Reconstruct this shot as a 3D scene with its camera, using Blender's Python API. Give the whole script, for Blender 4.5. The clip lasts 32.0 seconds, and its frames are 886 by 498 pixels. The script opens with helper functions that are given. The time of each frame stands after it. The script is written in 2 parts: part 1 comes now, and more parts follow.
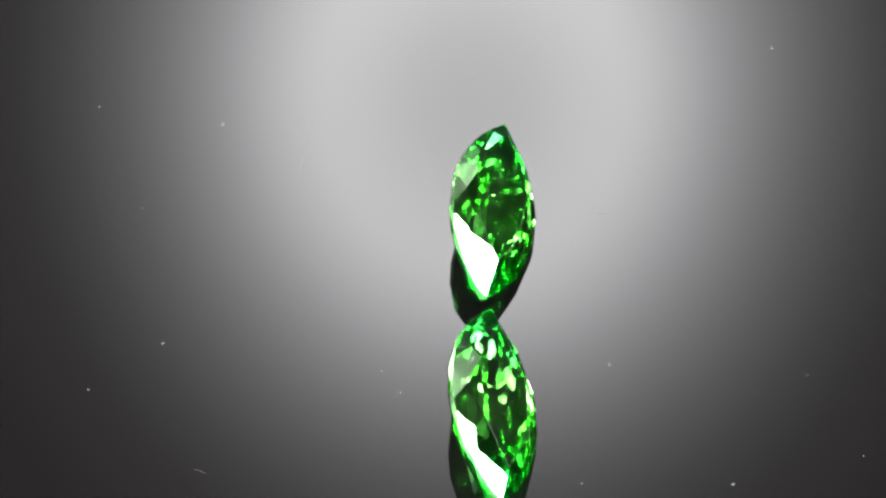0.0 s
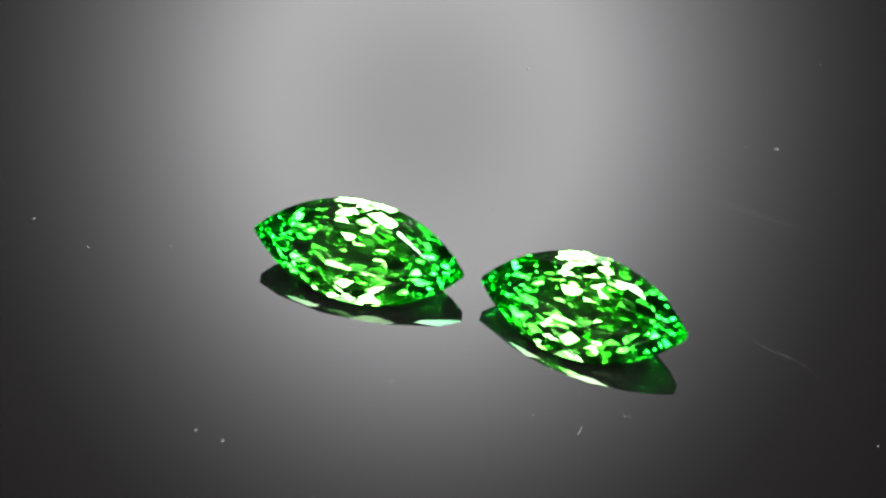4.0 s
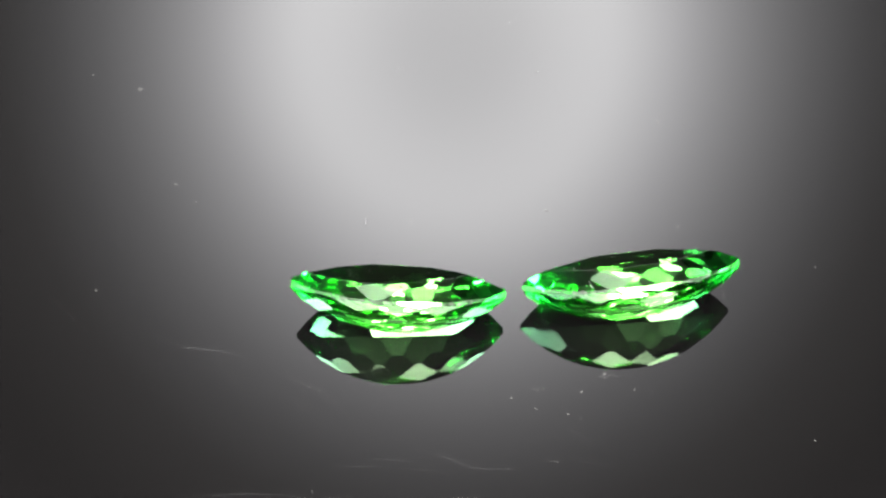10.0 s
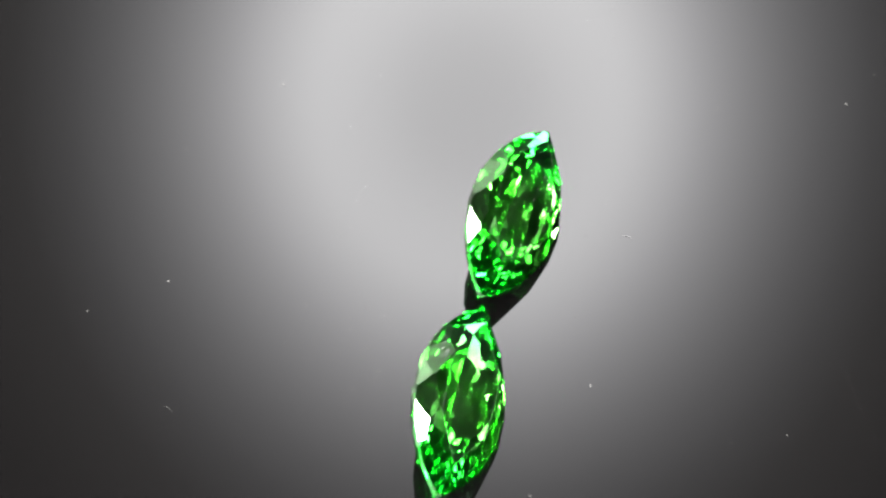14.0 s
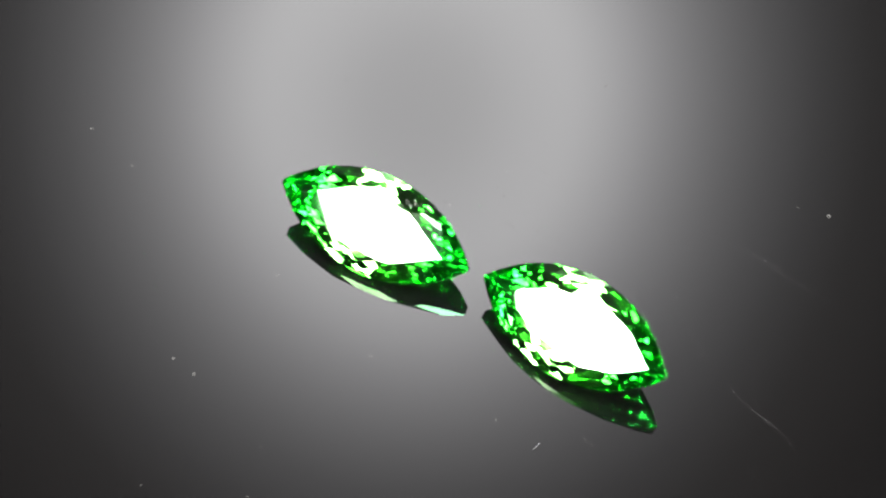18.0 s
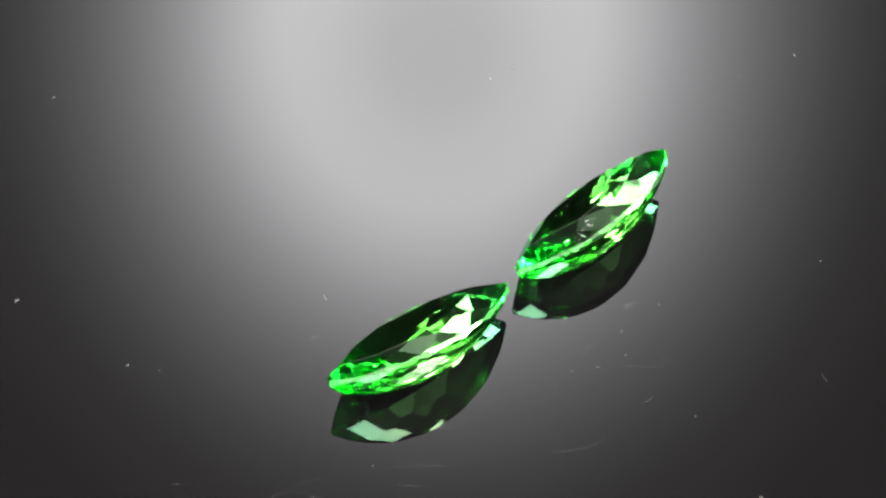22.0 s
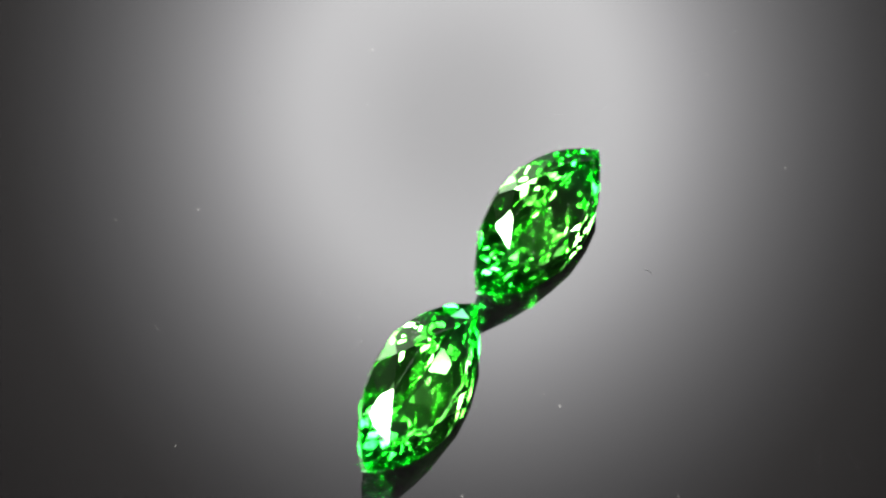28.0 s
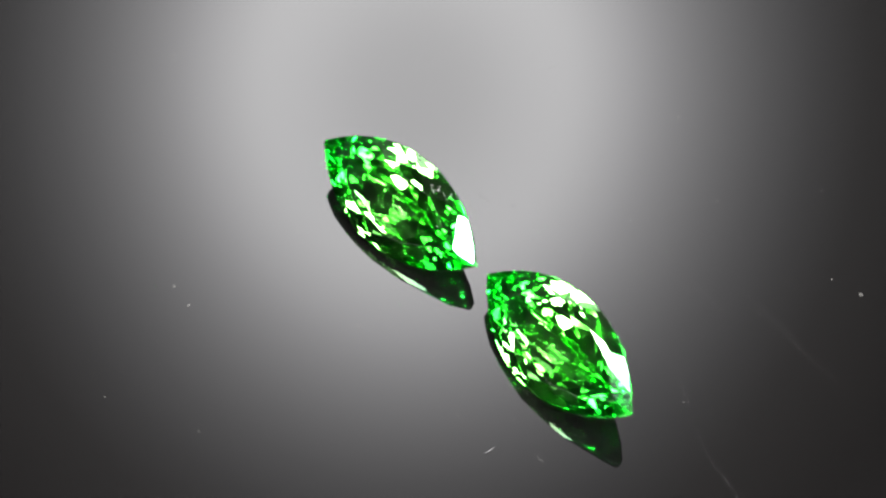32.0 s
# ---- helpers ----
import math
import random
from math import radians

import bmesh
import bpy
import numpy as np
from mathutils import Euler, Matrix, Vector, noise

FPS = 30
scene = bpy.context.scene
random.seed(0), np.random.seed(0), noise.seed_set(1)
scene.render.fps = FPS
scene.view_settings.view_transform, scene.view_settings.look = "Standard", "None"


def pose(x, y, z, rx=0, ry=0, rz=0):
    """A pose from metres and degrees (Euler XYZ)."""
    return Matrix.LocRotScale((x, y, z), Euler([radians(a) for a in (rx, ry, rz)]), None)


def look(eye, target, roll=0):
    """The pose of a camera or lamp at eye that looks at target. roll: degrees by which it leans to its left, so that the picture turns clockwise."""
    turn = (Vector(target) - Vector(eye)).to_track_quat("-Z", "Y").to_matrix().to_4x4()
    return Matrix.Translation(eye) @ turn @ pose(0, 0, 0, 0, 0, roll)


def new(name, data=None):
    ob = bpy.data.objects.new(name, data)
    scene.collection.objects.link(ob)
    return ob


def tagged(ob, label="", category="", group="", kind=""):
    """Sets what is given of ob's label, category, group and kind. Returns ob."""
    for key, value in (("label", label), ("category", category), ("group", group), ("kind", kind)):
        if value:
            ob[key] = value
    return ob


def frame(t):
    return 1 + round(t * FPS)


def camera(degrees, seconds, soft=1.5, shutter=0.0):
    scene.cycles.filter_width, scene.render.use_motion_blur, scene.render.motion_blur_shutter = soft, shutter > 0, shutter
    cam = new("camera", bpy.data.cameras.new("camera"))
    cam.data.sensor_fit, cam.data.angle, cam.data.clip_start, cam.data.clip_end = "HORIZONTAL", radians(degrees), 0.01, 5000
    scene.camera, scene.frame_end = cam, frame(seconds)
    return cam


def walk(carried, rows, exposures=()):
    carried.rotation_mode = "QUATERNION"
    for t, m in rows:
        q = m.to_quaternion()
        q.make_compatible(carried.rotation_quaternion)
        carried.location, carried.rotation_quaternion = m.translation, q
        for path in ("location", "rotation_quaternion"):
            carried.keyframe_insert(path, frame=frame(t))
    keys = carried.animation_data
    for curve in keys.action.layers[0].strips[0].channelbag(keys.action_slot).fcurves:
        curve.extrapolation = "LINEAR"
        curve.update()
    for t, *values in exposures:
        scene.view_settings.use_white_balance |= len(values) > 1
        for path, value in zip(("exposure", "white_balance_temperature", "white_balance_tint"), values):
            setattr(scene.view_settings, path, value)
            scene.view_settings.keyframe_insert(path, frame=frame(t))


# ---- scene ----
# Two marquise-cut green gemstones on a slowly turning black mirror platter; the camera stands still.
# Lengths in the tables below are in millimetres.
MM = 0.001

# ---------------------------------------------------------------- camera
cam = camera(27.48, 32.0, soft=2.2)
STAND = look((-0.002208, -0.046934, 0.067203), (-0.002208, 0.002112, 0.001488), 0.679)
# the camera darkens its picture a little while the stones flash towards it
EXPOSURES = ((0.0, -0.15), (1.0, -0.15), (2.0, -0.38), (3.0, -0.75), (4.2, -0.55), (5.4, -0.3), (6.5, -0.12), (8.5, -0.16), (10.0, -0.06),
             (11.5, -0.09), (13.0, -0.12), (14.4, -0.15), (15.5, -0.35), (16.2, -0.45), (16.8, -0.55), (17.6, -0.55), (18.8, -0.3), (20.0, -0.07), (22.0, -0.2),
             (23.5, -0.14), (25.5, -0.17), (26.5, -0.18), (27.8, -0.2), (28.9, -0.38), (29.9, -0.92), (30.4, -0.6), (31.0, -0.27), (32.0, -0.35))
walk(cam, [(0.0, STAND), (32.0, STAND)], EXPOSURES)

# ---------------------------------------------------------------- the platter's turn
# degrees turned (clockwise from above) every two seconds
TURNED = (0.0, 52.95, 105.64, 158.35, 211.25, 264.84, 319.07, 373.30, 427.36,
          481.18, 534.79, 588.23, 642.28, 696.23, 749.93, 803.40, 856.82)
WOBBLE = pose(0, 0, 0, -0.372, -0.768, 0)      # the platter sits a little askew on its axle


def turned(t):
    """Degrees turned at t seconds, by a smooth curve through TURNED."""
    k = min(int(t / 2.0), len(TURNED) - 2)
    u = t / 2.0 - k
    a, b = TURNED[k], TURNED[k + 1]
    before = TURNED[k - 1] if k > 0 else 2 * a - b
    after = TURNED[k + 2] if k + 2 < len(TURNED) else 2 * b - a
    m0, m1 = (b - before) / 2, (after - a) / 2
    return ((2 * u ** 3 - 3 * u * u + 1) * a + (u ** 3 - 2 * u * u + u) * m0
            + (3 * u * u - 2 * u ** 3) * b + (u ** 3 - u * u) * m1)


def platter_pose(t):
    return pose(0, 0, 0, 0, 0, -turned(t)) @ WOBBLE


TIMES = [0.5 * i for i in range(65)]

# ---------------------------------------------------------------- world and exposure
world = bpy.data.worlds.new("dim_room")
world.use_nodes = True
world.node_tree.nodes["Background"].inputs["Color"].default_value = (0.9, 0.95, 1.0, 1)
world.node_tree.nodes["Background"].inputs["Strength"].default_value = 0.02
scene.world = world
scene.cycles.max_bounces = scene.cycles.transmission_bounces = scene.cycles.glossy_bounces = 32
scene.cycles.sample_clamp_indirect = 0.0


# ---------------------------------------------------------------- materials
def material(name):
    m = bpy.data.materials.new(name)
    m.use_nodes = True
    return m, m.node_tree, m.node_tree.nodes["Principled BSDF"]


def node(tree, kind, **values):
    n = tree.nodes.new(kind)
    for key, value in values.items():
        n.inputs[key].default_value = value
    return n


def gem_material(name, middle, tips, ior=1.76, frost=0.0, chalk=0.0):
    """Clear green stone, yellower in the middle and bluer at the tips; each passage and each inner reflection
    takes some colour."""
    m = bpy.data.materials.new(name)
    m.use_nodes = True
    tree = m.node_tree
    tree.nodes.clear()
    where = tree.nodes.new("ShaderNodeTexCoord")
    along = tree.nodes.new("ShaderNodeSeparateXYZ")
    far = tree.nodes.new("ShaderNodeMath")
    far.operation = "ABSOLUTE"
    zone = tree.nodes.new("ShaderNodeMapRange")
    zone.interpolation_type = "SMOOTHSTEP"
    zone.inputs["From Min"].default_value, zone.inputs["From Max"].default_value = 0.0012, 0.0042
    tint = tree.nodes.new("ShaderNodeMix")
    tint.data_type = "RGBA"
    tint.inputs[6].default_value, tint.inputs[7].default_value = (*middle, 1), (*tips, 1)
    body = node(tree, "ShaderNodeBsdfGlass", Roughness=frost, IOR=ior)
    end = tree.nodes.new("ShaderNodeOutputMaterial")
    tree.links.new(where.outputs["Object"], along.inputs["Vector"])
    tree.links.new(along.outputs["X"], far.inputs[0])
    tree.links.new(far.outputs[0], zone.inputs["Value"])
    tree.links.new(zone.outputs["Result"], tint.inputs[0])
    tree.links.new(tint.outputs[2], body.inputs["Color"])
    both = body
    if chalk:
        # a ground, unpolished belt: pale and grainy, with streaks across it
        stretch = tree.nodes.new("ShaderNodeVectorMath")
        stretch.operation = "MULTIPLY"
        stretch.inputs[1].default_value = (1.0, 1.0, 0.25)
        grain = node(tree, "ShaderNodeTexNoise", Scale=7000.0, Detail=3.0, Roughness=0.7)
        share = tree.nodes.new("ShaderNodeMapRange")
        share.inputs["From Min"].default_value, share.inputs["From Max"].default_value = 0.38, 0.66
        share.inputs["To Max"].default_value = chalk
        matt = node(tree, "ShaderNodeBsdfDiffuse", Color=(0.42, 0.50, 0.43, 1))
        worn = tree.nodes.new("ShaderNodeMixShader")
        tree.links.new(where.outputs["Object"], stretch.inputs[0])
        tree.links.new(stretch.outputs["Vector"], grain.inputs["Vector"])
        tree.links.new(grain.outputs["Fac"], share.inputs["Value"])
        tree.links.new(share.outputs["Result"], worn.inputs["Fac"])
        tree.links.new(body.outputs["BSDF"], worn.inputs[1])
        tree.links.new(matt.outputs["BSDF"], worn.inputs[2])
        both = worn
    tree.links.new(both.outputs[0], end.inputs["Surface"])
    return m


def plain_material(name, colour, rough=0.6, grain=80.0, spread=0.25, bump=0.1, metal=0.0):
    m, tree, b = material(name)
    where = tree.nodes.new("ShaderNodeTexCoord")
    fine = node(tree, "ShaderNodeTexNoise", Scale=grain, Detail=4.0)
    broad = node(tree, "ShaderNodeTexNoise", Scale=grain / 12, Detail=2.0)
    both = tree.nodes.new("ShaderNodeMath")
    both.operation = "ADD"
    ramp = tree.nodes.new("ShaderNodeMapRange")
    ramp.inputs["From Min"].default_value, ramp.inputs["From Max"].default_value = 0.6, 1.4
    ramp.inputs["To Min"].default_value, ramp.inputs["To Max"].default_value = 1 - spread, 1 + spread
    tint = tree.nodes.new("ShaderNodeVectorMath")
    tint.operation = "SCALE"
    tint.inputs[0].default_value = colour
    rise = node(tree, "ShaderNodeBump", Strength=bump, Distance=0.001)
    for n in (fine, broad):
        tree.links.new(where.outputs["Object"], n.inputs["Vector"])
    tree.links.new(fine.outputs["Fac"], both.inputs[0])
    tree.links.new(broad.outputs["Fac"], both.inputs[1])
    tree.links.new(both.outputs[0], ramp.inputs["Value"])
    tree.links.new(ramp.outputs["Result"], tint.inputs["Scale"])
    tree.links.new(tint.outputs["Vector"], b.inputs["Base Color"])
    tree.links.new(fine.outputs["Fac"], rise.inputs["Height"])
    tree.links.new(rise.outputs["Normal"], b.inputs["Normal"])
    b.inputs["Roughness"].default_value = rough
    b.inputs["Metallic"].default_value = metal
    return m


def acrylic_material():
    """Black polished acrylic, with a faint film of handling marks."""
    m, tree, b = material("black_acrylic")
    where = tree.nodes.new("ShaderNodeTexCoord")
    film = node(tree, "ShaderNodeTexNoise", Scale=160.0, Detail=5.0, Roughness=0.6)
    gloss = tree.nodes.new("ShaderNodeMapRange")
    gloss.inputs["From Min"].default_value, gloss.inputs["From Max"].default_value = 0.35, 0.75
    gloss.inputs["To Min"].default_value, gloss.inputs["To Max"].default_value = 0.0, 0.006
    tree.links.new(where.outputs["Object"], film.inputs["Vector"])
    tree.links.new(film.outputs["Fac"], gloss.inputs["Value"])
    tree.links.new(gloss.outputs["Result"], b.inputs["Roughness"])
    b.inputs["Base Color"].default_value = (0.00058, 0.00053, 0.00055, 1)
    b.inputs["IOR"].default_value = 1.49
    return m


def lamp_material(name, strength, stops, rim, colour=(1, 1, 1), axes=(1.0, 0.88, 1.0)):
    """A frosted lamp front. stops: (share of the rim's radius, level) from the middle outwards."""
    m = bpy.data.materials.new(name)
    m.use_nodes = True
    tree = m.node_tree
    tree.nodes.clear()
    where = tree.nodes.new("ShaderNodeTexCoord")
    squash = tree.nodes.new("ShaderNodeVectorMath")
    squash.operation = "MULTIPLY"
    squash.inputs[1].default_value = axes
    flat = tree.nodes.new("ShaderNodeVectorMath")
    flat.operation = "LENGTH"
    far = tree.nodes.new("ShaderNodeMath")
    far.operation = "DIVIDE"
    far.inputs[1].default_value = rim
    ramp = tree.nodes.new("ShaderNodeValToRGB")
    ramp.color_ramp.interpolation = "B_SPLINE"
    marks = ramp.color_ramp.elements
    for k, (at, level) in enumerate(stops):
        e = marks[k] if k < 2 else marks.new(at)
        # the frosting is neutral in the middle, hardly tinted round it and warm at the rim
        red, blue = (0.0, 0.0) if not axes[1] or at < 0.33 else (0.005, 0.012) if at < 0.72 else (0.03, -0.03)
        e.position, e.color = at, (level * (1.0 + red), level, level * (1.0 + blue), 1)
    glow = node(tree, "ShaderNodeEmission", Strength=strength)
    tint = tree.nodes.new("ShaderNodeVectorMath")
    tint.operation = "MULTIPLY"
    tint.inputs[1].default_value = colour
    end = tree.nodes.new("ShaderNodeOutputMaterial")
    tree.links.new(where.outputs["Object"], squash.inputs[0])
    tree.links.new(squash.outputs["Vector"], flat.inputs[0])
    tree.links.new(flat.outputs["Value"], far.inputs[0])
    tree.links.new(far.outputs[0], ramp.inputs["Fac"])
    tree.links.new(ramp.outputs["Color"], tint.inputs[0])
    tree.links.new(tint.outputs["Vector"], glow.inputs["Color"])
    tree.links.new(glow.outputs["Emission"], end.inputs["Surface"])
    return m


GEM = gem_material("green_crystal", (0.545, 0.865, 0.485), (0.36, 0.865, 0.53), frost=0.019)
GIRDLE = gem_material("frosted_green_crystal", (0.545, 0.865, 0.485), (0.36, 0.865, 0.53), frost=0.2, chalk=0.07)
ACRYLIC = acrylic_material()
DUST = plain_material("dust", (0.10, 0.10, 0.096), 0.8, 4000.0, 0.3, 0.3)
DUST.node_tree.nodes["Principled BSDF"].inputs["Alpha"].default_value = 0.07
RESIDUE = plain_material("dried_residue", (0.045, 0.05, 0.045), 0.7, 4000.0, 0.3, 0.3)
SCRATCH = plain_material("scratched_acrylic", (0.01, 0.01, 0.01), 0.3, 3000.0, 0.5, 0.2)
SCRATCH.node_tree.nodes["Principled BSDF"].inputs["IOR"].default_value = 2.6
SCRATCH.node_tree.nodes["Principled BSDF"].inputs["Alpha"].default_value = 0.035
WORN = plain_material("worn_crystal_edge", (0.50, 0.62, 0.50), 0.5, 3000.0, 0.6, 0.2)
WORN.node_tree.nodes["Principled BSDF"].inputs["Alpha"].default_value = 0.018
LINT = plain_material("white_lint", (0.10, 0.10, 0.096), 0.8, 4000.0, 0.3, 0.3)
LINT.node_tree.nodes["Principled BSDF"].inputs["Alpha"].default_value = 0.07
HAIR = plain_material("dark_fibre", (0.03, 0.03, 0.032), 0.6, 3000.0, 0.3, 0.2)
BENCH = plain_material("bench_laminate", (0.03, 0.03, 0.03), 0.6, 60.0, 0.3, 0.1)
WALL = plain_material("pale_wall_paint", (0.64, 0.64, 0.63), 0.8, 30.0, 0.15, 0.1)
HOUSING = plain_material("lamp_housing", (0.03, 0.03, 0.03), 0.5, 200.0, 0.2, 0.1)
BACK_GLOW = lamp_material("frosted_ring_diffuser", 14.2, (
    (0.0, 0.78), (0.08, 0.79), (0.16, 0.89), (0.25, 0.97), (0.31, 0.87), (0.38, 0.645), (0.44, 0.465), (0.50, 0.33),
    (0.56, 0.225), (0.62, 0.155), (0.70, 0.085), (0.80, 0.042), (1.0, 0.016)), 0.12, (1.005, 1.0, 1.01))
RING_GLOW = lamp_material("frosted_ring_front", 240.0, ((0.0, 0.0), (0.68, 0.12), (0.78, 0.9), (0.86, 1.0), (0.93, 0.8), (1.0, 0.3)), 0.0765, (1, 1, 1), (1.0, 1.0, 0.0))


# ---------------------------------------------------------------- mesh helpers
def part(name, bm, mat, parent=None, label="", smooth=False):
    me = bpy.data.meshes.new(name)
    bm.normal_update()
    bm.to_mesh(me)
    bm.free()
    me.materials.append(mat)
    for f in me.polygons:
        f.use_smooth = smooth
    ob = new(name, me)
    if parent is not None:
        ob.parent = parent
    if label:
        ob["label"] = label
    return ob


def disc(radius, z0, z1, n=128, bevel=0.0):
    bm = bmesh.new()
    bmesh.ops.create_cone(bm, cap_ends=True, segments=n, radius1=radius, radius2=radius, depth=z1 - z0,
                          matrix=pose(0, 0, (z0 + z1) / 2))
    if bevel:
        rims = [e for e in bm.edges if abs(e.verts[0].co.z - e.verts[1].co.z) < 1e-9 and len(e.link_faces) == 2]
        bmesh.ops.bevel(bm, geom=rims, offset=bevel, segments=2, affect="EDGES", profile=0.5)
    return bm


def box(sx, sy, sz, m, bevel=0.0):
    bm = bmesh.new()
    bmesh.ops.create_cube(bm, size=1.0, matrix=m @ Matrix.Diagonal((sx, sy, sz, 1)))
    if bevel:
        bmesh.ops.bevel(bm, geom=bm.edges[:], offset=bevel, segments=2, affect="EDGES", profile=0.5)
    return bm


def thread(points, radius, sides=5, taper=0.35):
    """A thin tube through points, tapered at both ends."""
    pts = [Vector(p) for p in points]
    fine = []
    for i in range(len(pts) - 1):
        a, b = pts[i], pts[i + 1]
        before = pts[i - 1] if i else a * 2 - b
        after = pts[i + 2] if i + 2 < len(pts) else b * 2 - a
        for k in range(5):
            u = k / 5
            fine.append(0.5 * (2 * a + (b - before) * u + (2 * before - 5 * a + 4 * b - after) * u * u
                               + (3 * a - before - 3 * b + after) * u ** 3))
    fine.append(pts[-1])
    bm = bmesh.new()
    rings = []
    for i, p in enumerate(fine):
        way = (fine[min(i + 1, len(fine) - 1)] - fine[max(i - 1, 0)]).normalized()
        side = way.cross(Vector((0, 0, 1))).normalized()
        up = side.cross(way)
        s = i / (len(fine) - 1)
        r = radius * (taper + (1 - taper) * math.sin(math.pi * s) ** 0.5)
        rings.append([bm.verts.new(p + r * (math.cos(a) * side + math.sin(a) * up))
                      for a in (2 * math.pi * k / sides for k in range(sides))])
    for one, two in zip(rings, rings[1:]):
        for k in range(sides):
            bm.faces.new((one[k], one[(k + 1) % sides], two[(k + 1) % sides], two[k]))
    bm.faces.new(rings[0][::-1])
    bm.faces.new(rings[-1])
    return bm


# ---------------------------------------------------------------- the setting
def room():
    slab = tagged(part("ground", box(1.6, 1.6, 0.04, pose(0, 0, -0.0325)), BENCH),
                  "dark laminate bench top under the turntable", kind="structure")
    for name, x, y, sx, sy in (("wall_north", 0, 0.82, 1.68, 0.04), ("wall_south", 0, -0.82, 1.68, 0.04),
                               ("wall_east", 0.82, 0, 0.04, 1.6), ("wall_west", -0.82, 0, 0.04, 1.6)):
        tagged(part(name, box(sx, sy, 1.2, pose(x, y, 0.5475)), WALL), "plain pale wall", kind="structure")
    tagged(part("ceiling", box(1.68, 1.68, 0.04, pose(0, 0, 1.1695)), WALL), "plain pale ceiling", kind="structure")
    return slab


def lamp(name, label, at, aim, across, glow):
    """A round lamp head that faces aim: a housing with a frosted front, hung from the ceiling on a rod."""
    m = look(at, aim, 0)
    top = tagged(new(name), label, "lamp")
    top.matrix_world = m
    part("diffuser", disc(across / 2, 0.0, 0.004, 96), glow, top, "glowing frosted white diffuser")
    part("housing", disc(across / 2 + 0.006, 0.005, 0.03, 96, 0.004), HOUSING, top, "matt black lamp housing")
    back = m @ Vector((0, 0, 0.031))
    up = 1.15 - back.z
    rod = bmesh.new()
    bmesh.ops.create_cone(rod, cap_ends=True, segments=16, radius1=0.0025, radius2=0.0025, depth=up,
                          matrix=m.inverted() @ pose(back.x, back.y, back.z + up / 2))
    part("rod", rod, HOUSING, top, "thin black hanging rod")


room()
lamp("ring_lamp", "large round diffused lamp, brightest in a soft ring", (-0.0022, 0.2088, 0.2154), (0, 0, 0), 0.40, BACK_GLOW)


def round_the_lens():
    """The ring light that stands round the camera: a flat annulus with a frosted front, on a thin post to the ceiling."""
    eye = STAND.translation
    way = eye.normalized()
    across = Vector((1, 0, 0))
    across = (across - across.dot(way) * way).normalized()
    up = way.cross(across)
    m = Matrix(((*across, 0), (*up, 0), (*way, 0), (0, 0, 0, 1))).transposed()
    m.translation = way * 0.110 - across * 0.0100 + up * 0.0305
    top = tagged(new("ring_light"), "round frosted ring light around the camera lens", "lamp")
    top.matrix_world = m

    def band(name, inner, outer, z0, z1, mat, label):
        bm = bmesh.new()
        n = 96
        loops = [[bm.verts.new((r * math.cos(2 * math.pi * k / n), r * math.sin(2 * math.pi * k / n), z)) for k in range(n)]
                 for r, z in ((inner, z0), (outer, z0), (outer, z1), (inner, z1))]
        for one, two in zip(loops, loops[1:] + loops[:1]):
            for k in range(n):
                bm.faces.new((one[k], one[(k + 1) % n], two[(k + 1) % n], two[k]))
        bmesh.ops.recalc_face_normals(bm, faces=bm.faces[:])
        part(name, bm, mat, top, label)

    band("diffuser", 0.0535, 0.0765, 0.0, 0.003, RING_GLOW, "glowing frosted white diffuser")
    band("housing", 0.0520, 0.0793, 0.004, 0.016, HOUSING, "matt black lamp housing")
    foot = m @ Vector((0.0, 0.070, 0.012))
    rod = bmesh.new()
    bmesh.ops.create_cone(rod, cap_ends=True, segments=16, radius1=0.003, radius2=0.003, depth=1.15 - foot.z,
                          matrix=m.inverted() @ pose(foot.x, foot.y, (foot.z + 1.15) / 2))
    part("rod", rod, HOUSING, top, "thin black hanging rod")


round_the_lens()

# ---------------------------------------------------------------- turntable
turntable = tagged(new("turntable"), "round black acrylic turntable, mirror-polished, dusty and lightly scratched", "turntable")
part("platter", disc(0.09, -0.003, 0.0, 192, 0.0006), ACRYLIC, turntable, "mirror-polished black acrylic disc")
part("hub", disc(0.05, -0.0135, -0.003, 96, 0.001), HOUSING, turntable, "black turntable base")

SCRATCHES = (
    ((2.49, 20.26), (1.35, 19.21), (-0.67, 17.55)),
    ((-0.9, 12.98), (-2.44, 12.03), (-4.14, 11.06)),
    ((1.84, 14.16), (1.21, 13.66)),
    ((-2.42, 10.37), (-3.5, 8.48), (-4.41, 7.62)),
    ((0.37, 15.87), (-0.98, 14.08), (-1.52, 11.92), (-2.75, 9.65)),
    ((-5.64, -1.82), (-6.82, -3.0), (-7.77, -4.11)),
    ((-7.27, 3.19), (-8.27, 1.47)),
    ((-3.96, 9.27), (-5.11, 8.15)),
    ((17.78, 0.4), (16.63, 1.21)),
    ((15.07, 2.74), (14.15, 3.81)),
    ((-2.46, 4.62), (-4.19, 5.13), (-5.65, 6.17)),
    ((15.11, 1.99), (16.37, -0.62), (17.48, -3.12)),
    ((-8.53, 14.89), (-8.7, 10.79), (-9.25, 7.4)),
    ((17.81, -3.43), (17.26, -2.4)),
)
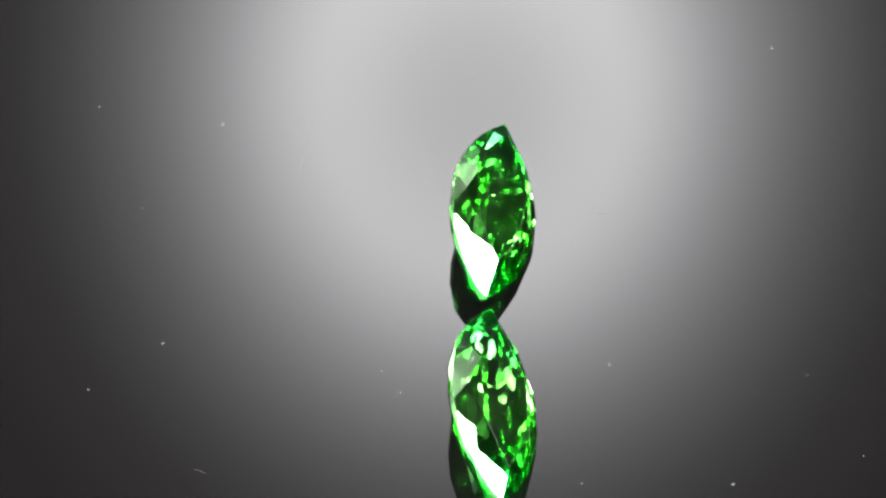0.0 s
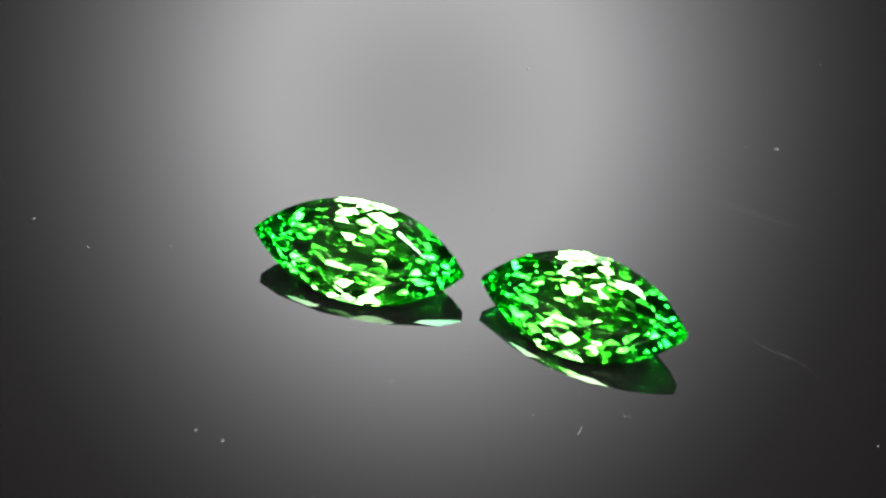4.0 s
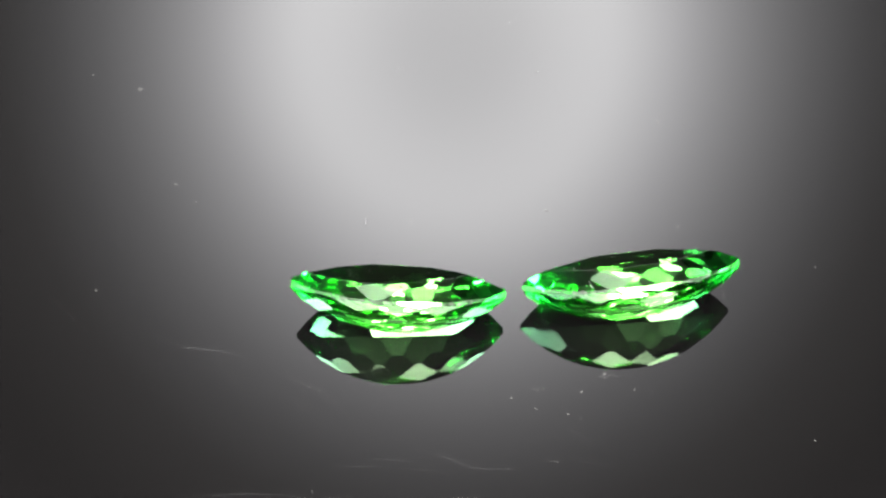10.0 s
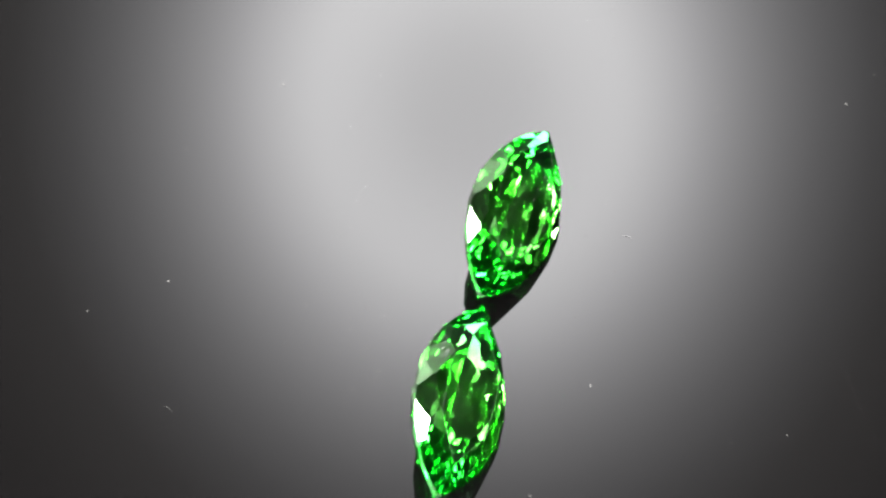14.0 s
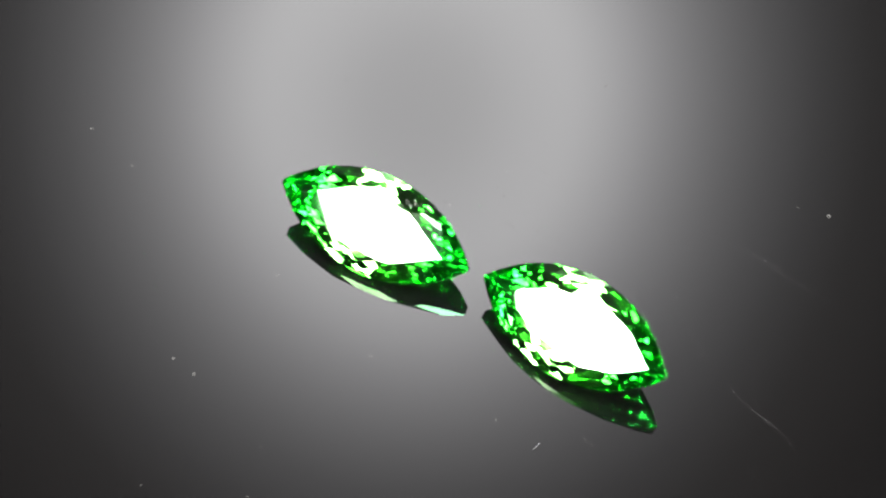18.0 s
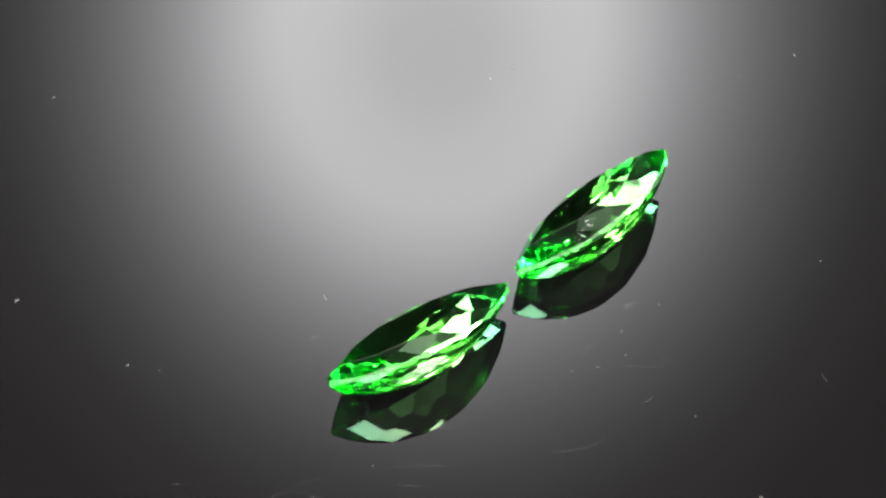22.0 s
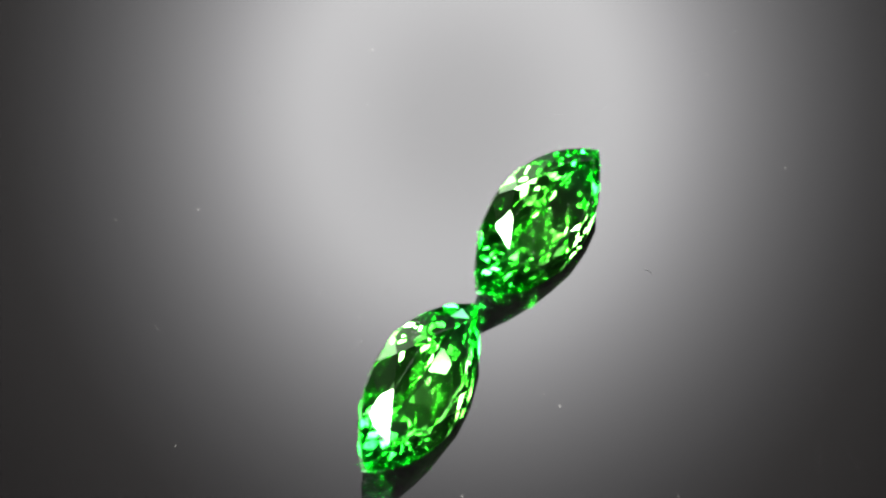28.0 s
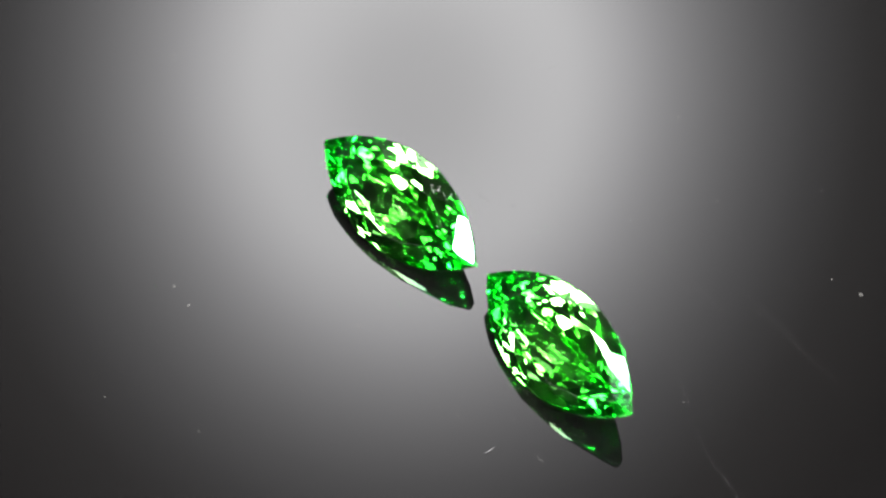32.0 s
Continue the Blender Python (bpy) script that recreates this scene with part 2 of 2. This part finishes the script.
SMEARS = (
    ((-2.65, 6.58), (-3.66, 5.47), (-5.14, 4.38)),
    ((-2.48, 9.3), (-4.22, 7.51), (-5.81, 6.21)),
    ((-1.15, 13.84), (-1.11, 12.95)),
    ((-7.32, 6.58), (-7.49, 5.0), (-7.69, 3.99)),
    ((-7.07, 3.45), (-8.13, 1.69)),
    ((2.42, 16.58), (1.39, 15.47)),
    ((-10.54, -3.46), (-10.24, -5.12)),
    ((2.9, 21.89), (1.95, 20.89)),
    ((-11.2, 9.65), (-11.22, 8.11), (-11.27, 7.22)),
    ((-8.67, 11.28), (-9.08, 9.24), (-9.11, 4.71)),
    ((-7.93, 5.02), (-8.28, 2.43)),
    ((-8.04, 2.74), (-8.26, 0.95), (-8.48, -1.08)),
    ((-6.89, -3.65), (-7.72, -4.35)),
    ((-9.51, 3.61), (-9.59, 0.64)),
    ((-7.53, 8.17), (-7.93, 4.52)),
    ((-7.84, -1.92), (-8.81, -5.04)),
)
for line in SCRATCHES:
    part("scratch", thread([(x * MM, y * MM, -0.0155 * MM) for x, y in line], 0.022 * MM, 12, 0.2), SCRATCH, turntable,
         "fine pale scratch", True)
for line in SMEARS:
    part("smear", thread([(x * MM, y * MM, -0.0155 * MM) for x, y in line], 0.0205 * MM, 12, 0.1), SCRATCH, turntable,
         "faint greyish wipe mark", True)


# ---------------------------------------------------------------- gemstones
def table_normal(lean):
    """The table is not quite level with the girdle: it leans by these degrees along and across the stone."""
    return Vector((math.tan(radians(lean[0])), math.tan(radians(lean[1])), 1.0)).normalized()


def cut_gem(length, width, crown, depth, lean, star, tip):
    """A marquise cut stone, cut from a block by flat facets. Girdle at z = 0, table up; in metres.
    Returns it and the planes of its crown. depth: of the pavilion, as a share of the usual;
    star: the stars' direction and slope; tip: the slope of the facets at either tip."""
    L, W = length / width, 1.0
    R = (L * L + W * W) / (4 * W)
    most = math.asin(L / 2 / R)

    def half(x):
        return math.sqrt(R * R - x * x) - (R - W / 2)

    # the block: the outline as a prism
    bm = bmesh.new()
    n = 13
    ring = []
    for side in (1, -1):
        for i in range(n):
            a = most * (1 - 2 * i / n)
            x, y = R * math.sin(a), R * math.cos(a) - (R - W / 2)
            ring.append((side * x, side * y))
    low = [bm.verts.new((x, y, -0.8)) for x, y in ring]
    high = [bm.verts.new((x, y, 0.5)) for x, y in ring]
    bm.faces.new(low)
    bm.faces.new(high[::-1])
    for i in range(len(ring)):
        k = (i + 1) % len(ring)
        bm.faces.new((low[i], high[i], high[k], low[k]))
    bmesh.ops.recalc_face_normals(bm, faces=bm.faces[:])

    def slice_off(point, normal):
        got = bmesh.ops.bisect_plane(bm, geom=bm.verts[:] + bm.edges[:] + bm.faces[:], dist=1e-5,
                                     plane_co=point, plane_no=normal, clear_outer=True)
        edges = [e for e in got["geom_cut"] if isinstance(e, bmesh.types.BMEdge)]
        if len(edges) > 2:
            bmesh.ops.contextual_create(bm, geom=edges)

    # pavilion: rows of diamond facets, offset from row to row, down to a keel; (share of the half width, slope) of each row
    belt = 0.015
    rows = ((0.955, 59.0, (0.0, 0.36, 0.70)), (0.785, 45.2, (0.18, 0.53, 0.84)), (0.56, 39.0, (0.0, 0.36, 0.70)),
            (0.34, 34.0, (0.18, 0.53)), (0.14, 31.0, (0.0, 0.36)))
    before, sunk, slope_before = 1.0, 0.0, 62.0
    for share, slope, stations in rows:
        sunk += (before - share) * math.tan(radians((slope + slope_before) / 2))
        before, slope_before = share, slope
        steep = math.atan(math.tan(radians(slope)) * depth)
        for u in stations:
            for sx in ((1, -1) if u else (1,)):
                for sy in (1, -1):
                    x = sx * u * L / 2
                    w = half(x)
                    narrowing = -x / math.sqrt(R * R - x * x)
                    n = Vector((-narrowing * (share * math.sin(steep) + sunk * depth * math.cos(steep)), sy * math.sin(steep), -math.cos(steep)))
                    slice_off((x, sy * w * share, -belt - w * sunk * depth), n.normalized())

    # crown: table, stars, kites, tip facets that meet in a ridge, and break facets over the girdle
    planes = []

    def crown_facet(point, azimuth, tilt, sx, sy):
        """A facet through point whose normal leans by tilt towards azimuth (0: the broad side, 90: the tip), in one quarter."""
        a, t = radians(azimuth), radians(tilt)
        at = Vector((sx * point[0], sy * point[1], point[2]))
        n = Vector((sx * math.sin(a) * math.sin(t), sy * math.cos(a) * math.sin(t), math.cos(t)))
        planes.append((at * width, n))
        slice_off(at, n)

    def rim(azimuth, z):
        a = radians(azimuth)
        return R * math.sin(a), R * math.cos(a) - (R - W / 2), z

    planes.append((Vector((0, 0, crown * width)), table_normal(lean)))
    slice_off((0, 0, crown), table_normal(lean))
    for sx in (1, -1):
        slice_off((sx * 0.49 * L, 0, 0), Vector((sx, 0, 0)))
    for sy in (1, -1):
        crown_facet((0, 0.27, crown), 0, 15, 1, sy)
        crown_facet(rim(0, belt - 0.004), 0, 42, 1, sy)
        for sx in (1, -1):
            crown_facet(rim(14, belt), 13, 33, sx, sy)
            crown_facet((0.45, 0.19, crown), *star, sx, sy)
            crown_facet((0.515 * L, 0, belt), 38, tip[0 if sx > 0 else 1], sx, sy)
            crown_facet(rim(25.5, belt - 0.01), 21, 40, sx, sy)
    bmesh.ops.remove_doubles(bm, verts=bm.verts[:], dist=0.002)
    bmesh.ops.dissolve_degenerate(bm, edges=bm.edges[:], dist=0.002)
    bmesh.ops.recalc_face_normals(bm, faces=bm.faces[:])
    bmesh.ops.scale(bm, vec=(width, width, width), verts=bm.verts[:])
    return bm, planes


def gemstone(label, length, width, crown, depth, lean, star, tip, x, y, yaw, roll, pitch):
    """A loose stone that leans on its pavilion, in its four zones. Returns it, its pose on the platter and the planes of its crown."""
    bm, planes = cut_gem(length * MM, width * MM, crown, depth, lean, star, tip)
    top = table_normal(lean)
    turn = pose(0, 0, 0, 0, 0, yaw) @ pose(0, 0, 0, roll) @ pose(0, 0, 0, 0, pitch)
    low = min((turn @ v.co).z for v in bm.verts)
    stone = tagged(new("gemstone"), label, "gemstone", "pair of green gemstones")

    def zone(f):
        up = f.normal.z
        return "table" if f.normal.dot(top) > 0.9998 else "crown" if up > 0.05 else "girdle" if up > -0.05 else "pavilion"

    bm.normal_update()
    for name in ("table", "crown", "girdle", "pavilion"):
        piece = bm.copy()
        piece.normal_update()
        bmesh.ops.delete(piece, geom=[f for f in piece.faces if zone(f) != name], context="FACES")
        if name == "table":
            rim = [(e.verts[0].co.copy(), e.verts[1].co.copy()) for e in piece.edges]
        part(name, piece, GIRDLE if name == "girdle" else GEM, stone)
    worn = bmesh.new()
    for a, b in rim:
        way = (b - a).normalized()
        side = way.cross(top).normalized()
        ends = [[worn.verts.new(p + 0.009 * MM * (math.cos(w) * side + math.sin(w) * top)) for w in (0.0, 2.1, 4.2)] for p in (a, b)]
        for k in range(3):
            worn.faces.new((ends[0][k], ends[0][(k + 1) % 3], ends[1][(k + 1) % 3], ends[1][k]))
    part("worn_edge", worn, WORN, stone, "faintly worn pale edge round the table")
    bm.free()
    return stone, pose(x * MM, y * MM, -low) @ turn, planes


def crown_at(planes, x, y):
    """The height and the normal of a stone's crown over x, y."""
    return min(((p.z - ((x - p.x) * n.x + (y - p.y) * n.y) / n.z, n) for p, n in planes), key=lambda found: found[0])


gem_a = gemstone("clean vivid green marquise-cut gemstone leaning on the black platter", 9.677, 4.757, 0.1300, 0.975, (2.45, 0.91), (23, 22), (34, 29.8),
                 0.131, 4.158, 87.544, 38.076, -5.032)
gem_b = gemstone("vivid green marquise-cut gemstone with white residue on its crown", 9.889, 4.685, 0.1405, 0.975, (-0.37, 0.72), (30, 26), (36, 35),
                 0.054, -6.228, -89.167, -39.285, -2.384)

# dried white marks on the second stone, on its crown beside the table
marks = random.Random(3)
for k in range(34):
    bm = bmesh.new()
    r = 0.021 * MM * marks.uniform(0.5, 1.3)
    bmesh.ops.create_icosphere(bm, subdivisions=1, radius=r)
    for v in bm.verts:
        v.co = Vector((v.co.x * marks.uniform(0.7, 2.2), v.co.y * marks.uniform(0.6, 1.4), v.co.z * 0.15))
    s = marks.uniform(-1, 1)
    x, y = (-1.75 + 0.62 * s + marks.gauss(0, 0.12)) * MM, (-1.70 + 0.10 * s + marks.gauss(0, 0.10)) * MM
    z, n = crown_at(gem_b[2], x, y)
    turn = n.to_track_quat("Z", "X").to_matrix().to_4x4()
    bmesh.ops.transform(bm, matrix=Matrix.Translation((x, y, z)) @ turn @ pose(0, 0, 0, 0, 0, marks.uniform(0, 180)), verts=bm.verts[:])
    part("residue_mark", bm, RESIDUE, gem_b[0], "dried white residue")

# ---------------------------------------------------------------- dust
SPECKS = (
    (-14.66, -2.1, 3.0), (-17.65, -4.57, 2.0), (5.19, -3.12, 2.5), (3.79, 0.34, 1.5), (10.14, -9.13, 2.5),
    (-19.23, 11.94, 1.5), (-16.42, 5.62, 1.5), (5.06, 3.24, 1.5), (-3.99, -4.63, 2.0), (-10.09, -2.86, 1.2),
    (-2.76, 9.3, 1.3), (4.3, -2.94, 1.2), (11.58, -4.52, 1.0), (13.85, -3.62, 1.3), (9.96, -10.41, 2.2),
    (-13.03, 10.78, 3.0), (-12.76, 9.32, 1.5), (-12.2, 2.72, 1.3), (16.38, -24.49, 2.0))
MORE_SPECKS = (
    (3.36, 4.97, 1.2), (23.2, 7.95, 2.5), (1.34, -21.74, 2.2), (2.16, -18.7, 2.0), (14.24, 16.01, 3.0),
    (2.3, 17.84, 2.0), (8.16, 14.24, 2.0), (7.0, 13.34, 1.3), (-4.87, -0.41, 1.3),
    (-3.93, 22.14, 3.0), (0.98, -15.06, 1.5), (15.4, 18.35, 1.3), (-5.85, -2.78, 1.3), (3.77, -9.13, 2.0),
    (15.81, -7.7, 1.3), (-8.78, 8.43, 1.0), (-11.37, 4.89, 1.0),
    (-4.81, -3.5, 1.6), (-5.49, -1.41, 1.4), (-6.14, -3.29, 0.9), (-4.88, -5.84, 1.2), (-5.06, -6.61, 0.9),
    (-8.03, -13.22, 1.5), (-4.98, 0.7, 1.0), (-2.61, 1.49, 1.0))
FIBRES = (
    ((3.74, 6.89), (3.96, 7.1), (3.89, 7.28), (4.0, 7.4)),
    ((-4.38, -1.37), (-4.58, -1.57), (-4.46, -1.79), (-4.58, -1.94)),
    ((-4.05, -4.38), (-4.16, -4.72), (-4.01, -4.92), (-4.19, -5.21)),
    ((-0.02, -10.63), (-0.39, -10.56)),
    ((-8.04, -1.59), (-8.13, -1.77), (-8.19, -2.15)),
    ((-12.18, -8.71), (-12.45, -8.57), (-12.63, -8.55)),
)
rng = random.Random(7)
on_platter = []
for x, y, size in SPECKS + MORE_SPECKS:
    bm = bmesh.new()
    r = 0.034 * MM * size
    bmesh.ops.create_icosphere(bm, subdivisions=1, radius=r)
    for v in bm.verts:
        v.co *= rng.uniform(0.6, 1.25)
        v.co.x *= 1.25
        v.co.z *= 0.4
    low = min(v.co.z for v in bm.verts)
    speck = tagged(part("dust_speck", bm, DUST), "tiny white dust speck on the black platter", "dust speck", "dust on the platter")
    on_platter.append((speck, pose(x * MM, y * MM, -low, 0, 0, rng.uniform(0, 360))))
for line in FIBRES:
    bm = thread([(x * MM, y * MM, 0.009 * MM) for x, y in line], 0.011 * MM, 5, 0.5)
    on_platter.append((tagged(part("dust_fibre", bm, LINT), "short curled white lint fibre on the platter", "fibre", "dust on the platter"),
                       Matrix.Identity(4)))
bm = thread([(5.0 * MM, 5.42 * MM, 0.015 * MM), (5.25 * MM, 5.4 * MM, 0.015 * MM), (5.5 * MM, 5.33 * MM, 0.015 * MM)], 0.014 * MM)
on_platter.append((tagged(part("dust_fibre", bm, HAIR), "short dark hair-thin fibre on the platter", "fibre", "dust on the platter"),
                   Matrix.Identity(4)))
# a few grains on the stones' tables
for (stone, at, planes), count in ((gem_a, 9), (gem_b, 5)):
    for i in range(count):
        bm = bmesh.new()
        bmesh.ops.create_icosphere(bm, subdivisions=1, radius=0.016 * MM * rng.uniform(0.6, 1.3))
        for v in bm.verts:
            v.co = Vector((v.co.x * 1.3, v.co.y, v.co.z * 0.5)) * rng.uniform(0.7, 1.2)
        low = min(v.co.z for v in bm.verts)
        x, y = rng.uniform(-2.6, 2.6), rng.uniform(-0.9, 0.9)
        z = crown_at(planes, x * MM, y * MM)[0] / MM
        grain = tagged(part("dust_speck", bm, RESIDUE), "tiny pale dust speck on the flat top of a green gemstone", "dust speck",
                       "dust on the gemstones")
        on_platter.append((grain, at @ pose(x * MM, y * MM, z * MM - low, 0, 0, rng.uniform(0, 360))))
# fine dust, too small to count
bm = bmesh.new()
for i in range(130):
    a, d = rng.uniform(0, 2 * math.pi), 27 * MM * math.sqrt(rng.random())
    r = 0.012 * MM * rng.uniform(0.6, 1.4)
    bmesh.ops.create_icosphere(bm, subdivisions=1, radius=r, matrix=pose(d * math.cos(a), d * math.sin(a), r * 0.8))
on_platter.append((tagged(part("fine_dust", bm, DUST), "fine grey dust scattered over the platter", "dust", kind="stuff"), Matrix.Identity(4)))


# ---------------------------------------------------------------- what moves
def motions():
    walk(turntable, [(t, platter_pose(t)) for t in TIMES])
    for thing, at in [gem_a[:2], gem_b[:2]] + on_platter:
        walk(thing, [(t, platter_pose(t) @ at) for t in TIMES])


motions()
